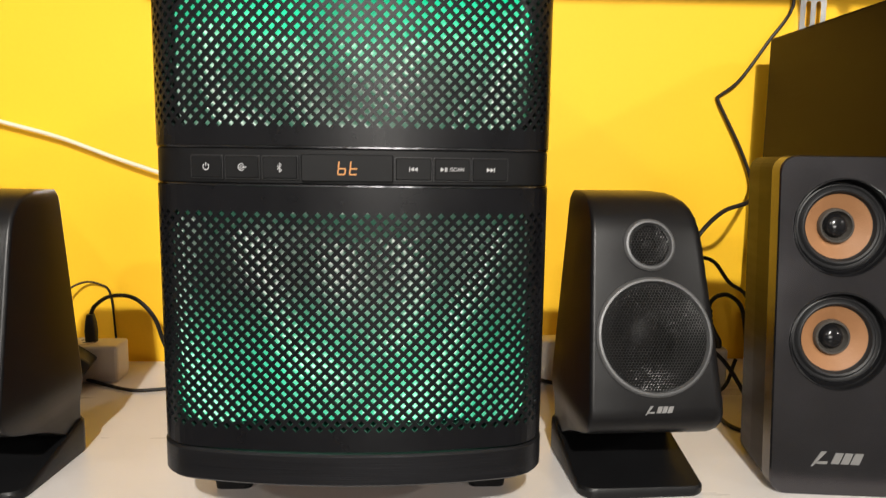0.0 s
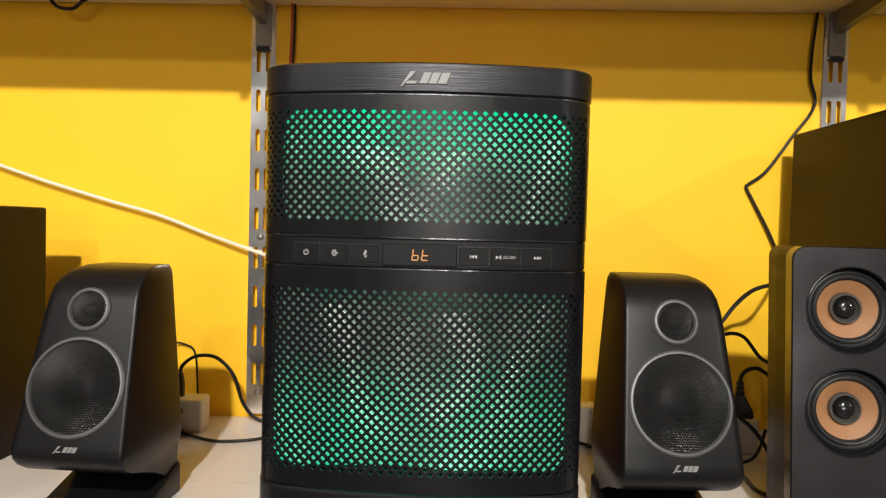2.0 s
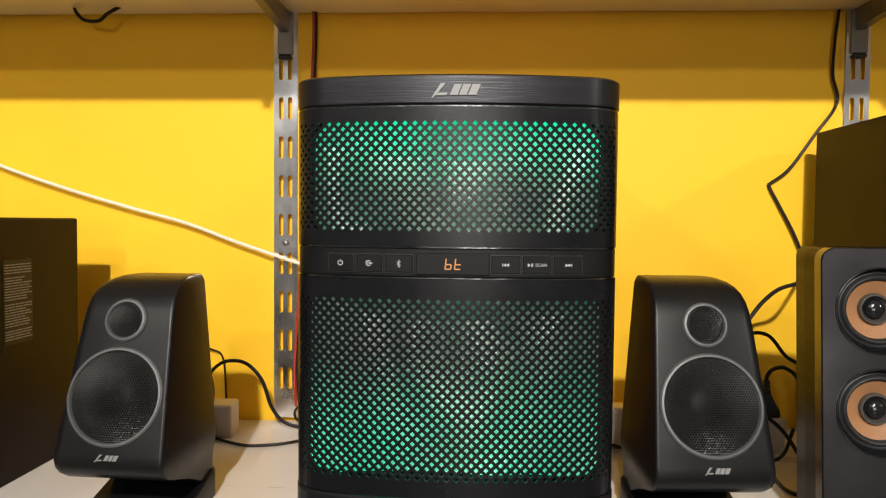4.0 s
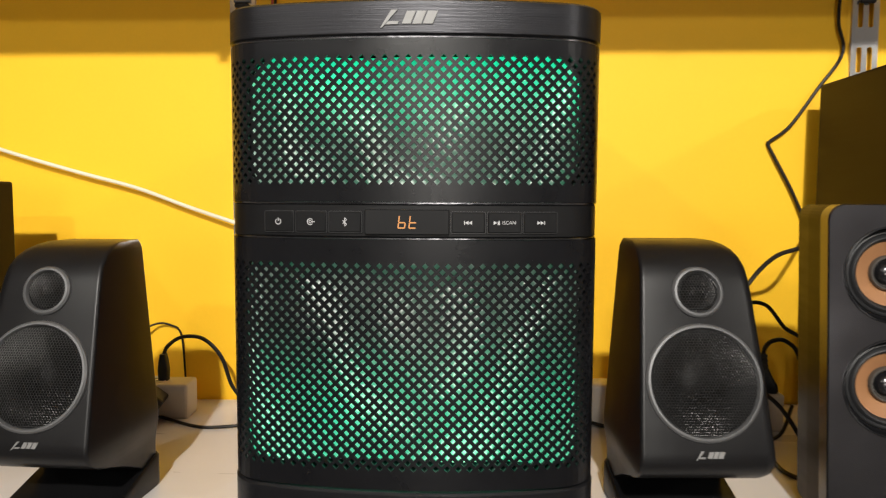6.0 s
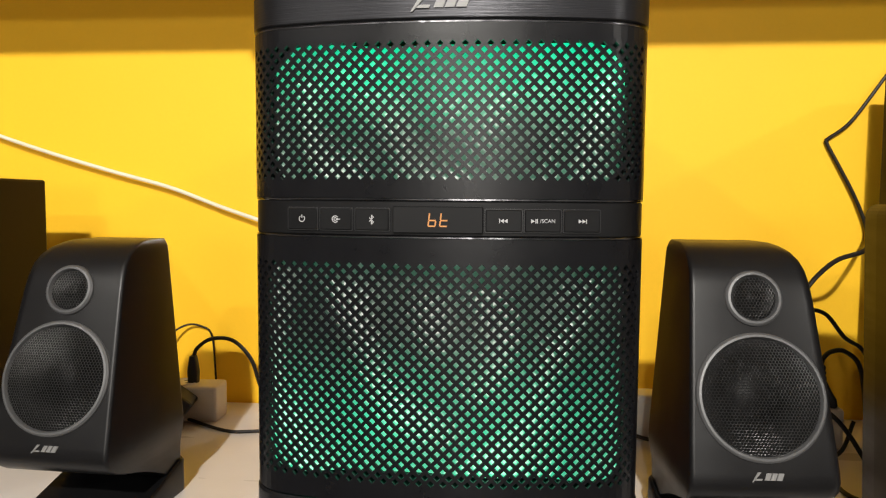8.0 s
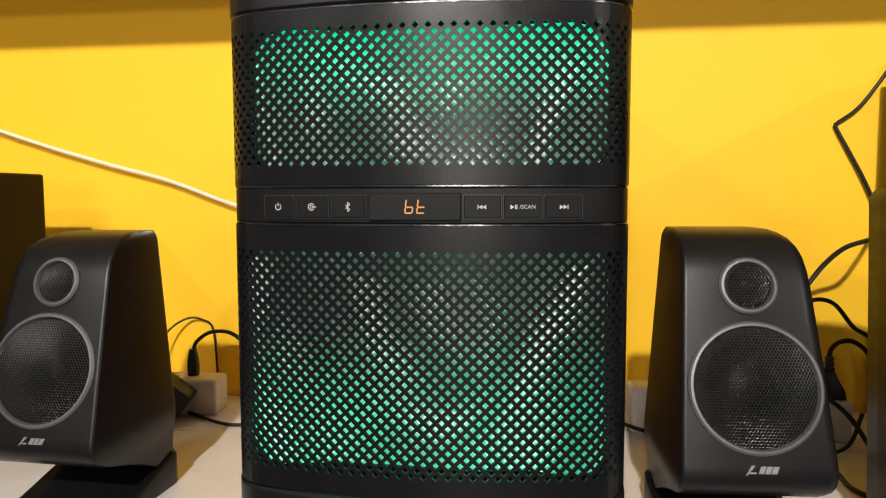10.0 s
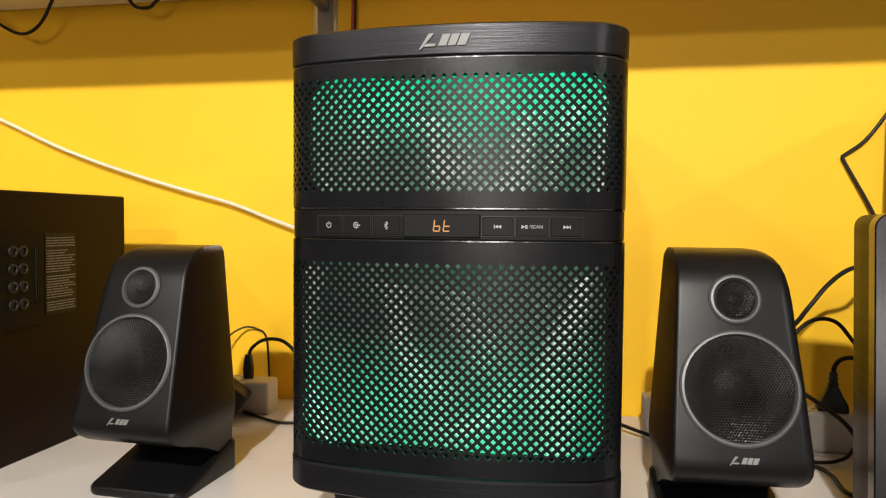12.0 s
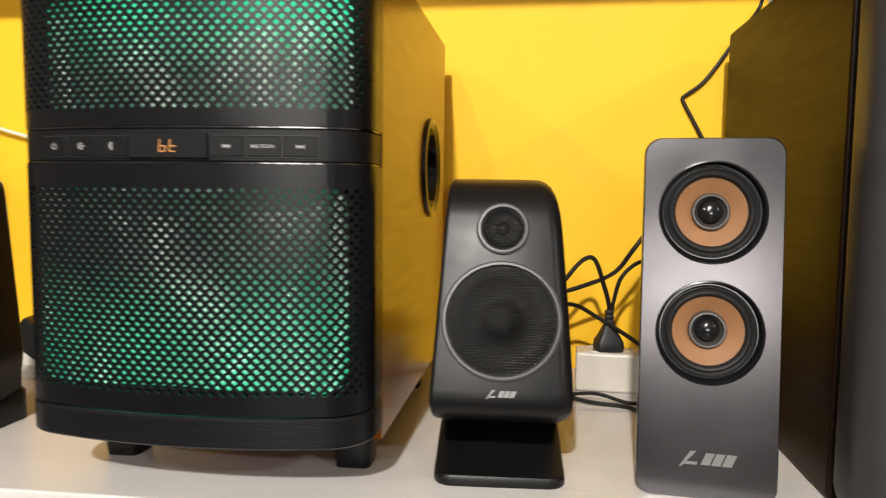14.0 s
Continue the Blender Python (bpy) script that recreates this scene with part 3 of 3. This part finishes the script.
# ---- the slim speaker with two tan cones ----
def slim_speaker(m):
    root = thing("bookshelf_speaker", m, "slim graphite speaker with two exposed tan paper cones", "speaker")
    H, W = 0.2385, 0.0438
    bm = bmesh.new()
    out = rounded(W, H / 2, 0.011, 6)
    zc = H / 2
    drivers = (0.1895, 0.1095)
    R = 0.0345
    outer = [bm.verts.new((a, 0.0, zc + b)) for a, b in out]
    edges = [bm.edges.new((outer[i], outer[(i + 1) % len(outer)])) for i in range(len(outer))]
    for z in drivers:
        c = [bm.verts.new((R * math.cos(2 * math.pi * i / 56), 0, z + R * math.sin(2 * math.pi * i / 56))) for i in range(56)]
        edges += [bm.edges.new((c[i], c[(i + 1) % 56])) for i in range(56)]
    bmesh.ops.triangle_fill(bm, use_beauty=True, edges=edges, normal=(0, -1, 0))
    mid = [bm.verts.new((a * 1.018, 0.0016, zc + b * 1.006)) for a, b in out]
    back = [bm.verts.new((a * 1.018, 0.0155, zc + b * 1.006)) for a, b in out]
    n = len(out)
    for p, q in ((outer, mid), (mid, back)):
        for i in range(n):
            bm.faces.new((p[i], p[(i + 1) % n], q[(i + 1) % n], q[i]))
    part("front_plate", bm, PLATE, root, "graphite metal front plate")
    shell = rounded(W - 0.0005, H / 2, 0.010, 6)
    part("cabinet", loft([[(a * k, y, zc + b) for a, b in shell] for y, k in ((0.0160, 1.0), (0.045, 0.985), (0.072, 0.94))]), VINYL, root, "black cabinet")
    for z in drivers:
        at = Matrix.Translation((0, 0, z))
        drv = part("driver", lathe([(0.0347, 0.0002), (0.0345, 0.0012), (0.0336, 0.0014), (0.0328, -0.0024), (0.0324, -0.0060), (0.0316, -0.0070), (0.0308, -0.0070)], 64, at), GLOSS, root, "gloss black driver frame", True)
        part("surround", lathe([(0.0310, -0.0072), (0.0304, -0.0054), (0.0295, -0.0050), (0.0288, -0.0060), (0.0281, -0.0064), (0.0271, -0.0046), (0.0259, -0.0040), (0.0247, -0.0048), (0.0238, -0.0074), (0.0230, -0.0080)], 64, at), RUBBER, drv, "black rubber surround with ridges", True)
        part("cone", lathe([(0.0232, -0.0078), (0.0190, -0.0100), (0.0130, -0.0136), (0.0110, -0.0148)], 64, at), PAPER, drv, "tan paper cone", True)
        part("collar", lathe([(0.0128, -0.0138), (0.0126, -0.0112), (0.0118, -0.0100), (0.0107, -0.0100), (0.0101, -0.0114), (0.0092, -0.0134), (0.0082, -0.0144)], 48, at), COLLAR, drv, "dark glossy collar", True)
        part("dust_cap", lathe([(0.0086, -0.0142), (0.0078, -0.0128), (0.0072, -0.0104), (0.0060, -0.0092), (0.0036, -0.0084), (0.0, -0.0080)], 40, at), GLOSS, drv, "gloss black centre cap", True)
    part("badge", badge(bmesh.new(), Matrix.Translation((0, -0.0007, 0.0265)), 0.0085), SILVER, root, "slanted silver badge")
    lean_back = Matrix(((1, 0, 0, 0), (0, 1, 0.100, 0), (0, 0, 1, 0), (0, 0, 0, 1)))
    for ob in root.children_recursive:
        ob.data.transform(lean_back)
    return root


slim_speaker(pose(0.3362, 0.0550, shelf_z(0.3385), 0, 0, -6.0))


# ---- the dark cabinets at either end ----
def end_cabinet_right():
    root = thing("subwoofer", pose(0.4145, 0, shelf_z(0.5)), "tall dark subwoofer with black vinyl sides, standing on the shelf", "speaker")
    part("cabinet", box(0.0, 0.26, 0.062, 0.358, 0.0, 0.365, 0.003), VINYL, root, "black vinyl cabinet")
    loops = []
    for z, k in ((0.001, 0.93), (0.006, 0.98), (0.016, 1.0), (0.35, 1.0), (0.358, 0.98), (0.361, 0.95)):
        loops.append([(0.13 + a * k, 0.042 + b * (0.6 + 0.4 * k), z) for a, b in rounded(0.131, 0.024, 0.018, 6)])
    part("front_panel", loft(loops), FRONT_GREY, root, "dark grey rounded front", True)
    return root


def end_cabinet_left():
    root = thing("subwoofer", pose(-0.4465, 0, shelf_z(-0.55)), "dark subwoofer cabinet with control panel and printed side label", "speaker")
    part("cabinet", box(-0.26, 0.0, -0.01, 0.288, 0.0, 0.2655, 0.0025), VINYL, root, "black vinyl cabinet")
    f = Matrix.Translation((0.0002, 0, 0.0045)) @ Matrix.Rotation(radians(90), 4, "Z")

    def plate(y0, y1, z0, z1, thick, mat, name, parent, label=""):
        return part(name, slab(rounded((y1 - y0) / 2, (z1 - z0) / 2, min(0.002, (z1 - z0) / 2.5), 3), thick, f @ Matrix.Translation(((y0 + y1) / 2, -thick, (z0 + z1) / 2))), mat, parent, label)
    panel = plate(0.098, 0.1545, 0.128, 0.220, 0.0025, PANEL, "control_panel", root, "gloss black control panel")
    for j in range(4):
        for i in range(2):
            at = f @ Matrix.Translation((0.1145 + 0.0125 * i, -0.0025, 0.1505 + 0.0172 * j))
            part("socket", lathe([(0.0055, 0.0), (0.0053, 0.0016), (0.0035, 0.0020), (0.0030, 0.0003), (0.0, 0.0003)], 24, at), RUBBER, panel, "round input socket", True)
    plate(0.1430, 0.1455, 0.150, 0.205, 0.0034, RUBBER, "slot", panel, "raised strip")
    rows = random.Random(4)
    z = 0.214
    label = plate(0.1580, 0.2030, 0.1345, 0.219, 0.0006, BLACK, "label", root, "black printed label")
    while z > 0.139:
        y = 0.1595
        end = 0.2010 - (rows.random() * 0.012 if rows.random() < 0.3 else 0)
        while y < end - 0.004:
            stop = min(end, y + rows.uniform(0.004, 0.016))
            plate(y, stop, z - 0.00055, z + 0.00055, 0.0011, FAINT, "print_bar", label)
            y = stop + 0.0012
        z -= 0.0027 if rows.random() < 0.85 else 0.0050
    return root


end_cabinet_right()
end_cabinet_left()


# ---- power strips, plugs and cables ----
def power_strip(m, length, label):
    root = thing("power_strip", m, label, "power strip", "power strips")
    part("body", box(-length / 2, length / 2, -0.018, 0.018, 0.0, 0.040, 0.003), WHITE, root)
    n = max(1, int(length / 0.045))
    for k in range(n):
        x = -length / 2 + 0.024 + 0.045 * k
        sock = part("socket", lathe([(0.0160, 0.0), (0.0155, 0.0012), (0.0145, 0.0012), (0.0138, 0.0004), (0.0, 0.0004)], 28, Matrix.Translation((x, 0, 0.040)) @ Matrix.Rotation(radians(-90), 4, "X")), WHITE, root, "round socket well", True)
        for dx, dy in ((0, 0.006), (-0.005, -0.004), (0.005, -0.004)):
            part("pin_hole", lathe([(0.0022, 0.0007), (0.0, 0.0008)], 12, Matrix.Translation((x + dx, dy, 0.040)) @ Matrix.Rotation(radians(-90), 4, "X")), RUBBER, sock)
    return root


power_strip(pose(-0.335, 0.333, shelf_z(-0.335), 0, 0, 4), 0.112, "white plastic power strip on the shelf with a black plug")
power_strip(pose(0.3145, 0.315, shelf_z(0.3145), 0, 0, -3), 0.100, "white plastic power strip behind the satellite with a black plug")


white_box = tagged(link("power_adapter", box(-0.019, 0.019, -0.016, 0.016, 0.0, 0.047, 0.005, 3), WHITE, smooth=True), "small white power adapter standing on the shelf by the wall", "adapter")
white_box.matrix_world = pose(0.1785, 0.318, shelf_z(0.1785), 0, 0, 4)


def plug(m, label):
    root = thing("power_plug", m, label, "plug", "power plugs")
    part("body", loft([[(a, b, z) for a, b in rounded(w, d, 0.4 * d, 4)] for z, w, d in ((0.0, 0.0135, 0.0105), (0.004, 0.0145, 0.0115), (0.010, 0.0135, 0.011), (0.018, 0.009, 0.008), (0.026, 0.0055, 0.0055))]), RUBBER, root, "black moulded plug body", True)
    part("strain_relief", loft([[(a, b, z) for a, b in rounded(w, w, 0.4 * w, 3)] for z, w in ((0.025, 0.0048), (0.030, 0.0050), (0.032, 0.0038), (0.035, 0.0046), (0.037, 0.0036), (0.040, 0.0042), (0.042, 0.0030))]), RUBBER, root, "ribbed strain relief", True)
    return root


plug(pose(0.297, 0.312, 0.0438, 0, 0, 10), "black plug pushed into the white power strip")
slim = thing("power_plug", pose(-0.311, 0.335, 0.0372, 0, 0, 0), "small black plug pushed into the white power strip", "plug", "power plugs")
part("body", loft([[(a, b, z) for a, b in rounded(w, 0.0045, 0.002, 3)] for z, w in ((0.0, 0.0055), (0.012, 0.006), (0.022, 0.0048), (0.030, 0.0030))]), RUBBER, slim, "", True)
adapter = tagged(link("power_adapter", box(-0.030, 0.030, -0.016, 0.016, -0.0165, 0.0165, 0.003), RUBBER), "black power adapter leaning against the white power strip", "adapter")
adapter.matrix_world = pose(-0.327, 0.297, 0.0305, 0, 38, 12)
plug(pose(0.346, 0.311, 0.0414, 0, 0, -8), "black plug pushed into the white power strip")


def cable(points, r, mat, label, name="cable"):
    return tagged(link(name, tube(points, r), mat, smooth=True), label, "cable", "cables")


cable([(-0.311, 0.335, 0.062), (-0.309, 0.340, 0.074), (-0.296, 0.35, 0.0835), (-0.271, 0.35, 0.082), (-0.25, 0.35, 0.061), (-0.237, 0.35, 0.026), (-0.215, 0.35, 0.006), (-0.17, 0.352, 0.002)], 0.0022, CABLE, "black cable arching from a plug to behind the subwoofer")
cable([(-0.36, 0.345, 0.003), (-0.304, 0.315, 0.0), (-0.257, 0.288, 0.0), (-0.231, 0.287, 0.0), (-0.196, 0.300, 0.001), (-0.13, 0.355, 0.003)], 0.0018, CABLE, "thin black cable lying along the white shelf")
cable([(-0.375, 0.36, 0.05), (-0.362, 0.375, 0.078), (-0.345, 0.388, 0.091), (-0.328, 0.394, 0.089), (-0.316, 0.396, 0.076), (-0.312, 0.3965, 0.02)], 0.0012, CABLE, "thin black cable looped against the yellow wall")
cable([(-0.95, 0.392, 0.44), (-0.80, 0.39, 0.406), (-0.70, 0.388, 0.366), (-0.61, 0.387, 0.328), (-0.52, 0.387, 0.298), (-0.435, 0.387, 0.274), (-0.362, 0.387, 0.255), (-0.30, 0.386, 0.233), (-0.235, 0.383, 0.212), (-0.17, 0.380, 0.190), (-0.10, 0.380, 0.15)], 0.0023, SHEATH, "white cable slung along the yellow wall")
cable([(0.456, 0.393, 0.56), (0.454, 0.393, 0.524), (0.450, 0.393, 0.483), (0.449, 0.393, 0.445), (0.455, 0.393, 0.411), (0.431, 0.395, 0.373), (0.401, 0.395, 0.330), (0.379, 0.396, 0.312), (0.3775, 0.396, 0.308), (0.389, 0.395, 0.286), (0.406, 0.394, 0.254), (0.418, 0.393, 0.226), (0.421, 0.390, 0.209), (0.412, 0.37, 0.203)], 0.0019, CABLE, "black cable hanging kinked down the yellow wall")
cable([(0.412, 0.37, 0.203), (0.396, 0.335, 0.2005), (0.374, 0.30, 0.196), (0.352, 0.30, 0.188), (0.334, 0.30, 0.172), (0.318, 0.30, 0.150), (0.300, 0.305, 0.125), (0.270, 0.31, 0.11), (0.235, 0.30, 0.10)], 0.0023, CABLE, "thick black cable sagging behind the speakers")
cable([(0.297, 0.312, 0.080), (0.296, 0.310, 0.092), (0.290, 0.305, 0.112), (0.280, 0.30, 0.138), (0.268, 0.30, 0.137), (0.252, 0.30, 0.118), (0.235, 0.30, 0.09)], 0.0023, CABLE, "black cable looping up from a plug")
cable([(0.299, 0.314, 0.078), (0.301, 0.312, 0.095), (0.308, 0.31, 0.12), (0.326, 0.31, 0.136), (0.348, 0.312, 0.134), (0.370, 0.318, 0.110), (0.392, 0.325, 0.095), (0.408, 0.335, 0.06), (0.410, 0.345, 0.004)], 0.0021, CABLE, "black cable rising behind the slim speaker")
cable([(0.23, 0.27, 0.092), (0.259, 0.30, 0.092), (0.285, 0.31, 0.078), (0.304, 0.30, 0.068), (0.322, 0.285, 0.058), (0.345, 0.265, 0.040), (0.365, 0.25, 0.006)], 0.0022, CABLE, "short black cable over the power strip")
cable([(0.346, 0.311, 0.080), (0.347, 0.309, 0.090), (0.353, 0.305, 0.098), (0.366, 0.305, 0.098), (0.385, 0.315, 0.08), (0.40, 0.33, 0.03)], 0.0023, CABLE, "black cable curving down from a plug")
cable([(0.24, 0.26, 0.012), (0.275, 0.25, 0.007), (0.310, 0.244, 0.0055), (0.318, 0.222, 0.005), (0.317, 0.18, 0.005), (0.34, 0.15, 0.005)], 0.0020, CABLE, "thin black cable on the white shelf")
cable([(0.24, 0.27, 0.005), (0.28, 0.262, 0.012), (0.315, 0.255, 0.006), (0.345, 0.262, 0.012), (0.36, 0.27, 0.04)], 0.0018, CABLE, "thin black cable on the white shelf")
cable([(0.13, 0.33, 0.012), (0.17, 0.29, 0.010), (0.22, 0.25, 0.012)], 0.0020, CABLE, "thin black cable on the white shelf")
cable([(-0.50, 0.375, 0.527), (-0.488, 0.36, 0.516), (-0.478, 0.36, 0.507), (-0.460, 0.36, 0.506), (-0.448, 0.36, 0.515), (-0.436, 0.37, 0.527)], 0.0022, CABLE, "black cable drooping under the upper shelf")
cable([(-0.73, 0.36, 0.527), (-0.685, 0.36, 0.495), (-0.650, 0.36, 0.480), (-0.622, 0.36, 0.492), (-0.600, 0.36, 0.527)], 0.0022, CABLE, "black cable drooping under the upper shelf")
cable([(-0.196, 0.389, 0.55), (-0.197, 0.389, 0.46), (-0.209, 0.389, 0.25), (-0.2185, 0.387, 0.08), (-0.216, 0.383, 0.02)], 0.0016, REDWIRE, "thin red wire down the wall beside the upright", "wire")
cable([(-0.193, 0.391, 0.55), (-0.194, 0.391, 0.46), (-0.206, 0.391, 0.25), (-0.2155, 0.389, 0.08), (-0.210, 0.38, 0.015)], 0.0016, CABLE, "thin black wire down the wall beside the upright", "wire")
coil = [(-0.205 + 0.011 * math.cos(0.9 * k) + 0.0006 * k, 0.372 + 0.004 * math.sin(1.3 * k), 0.014 + 0.011 * math.sin(0.9 * k)) for k in range(24)]
cable(coil, 0.0017, CABLE, "small bundle of coiled black wire at the wall")
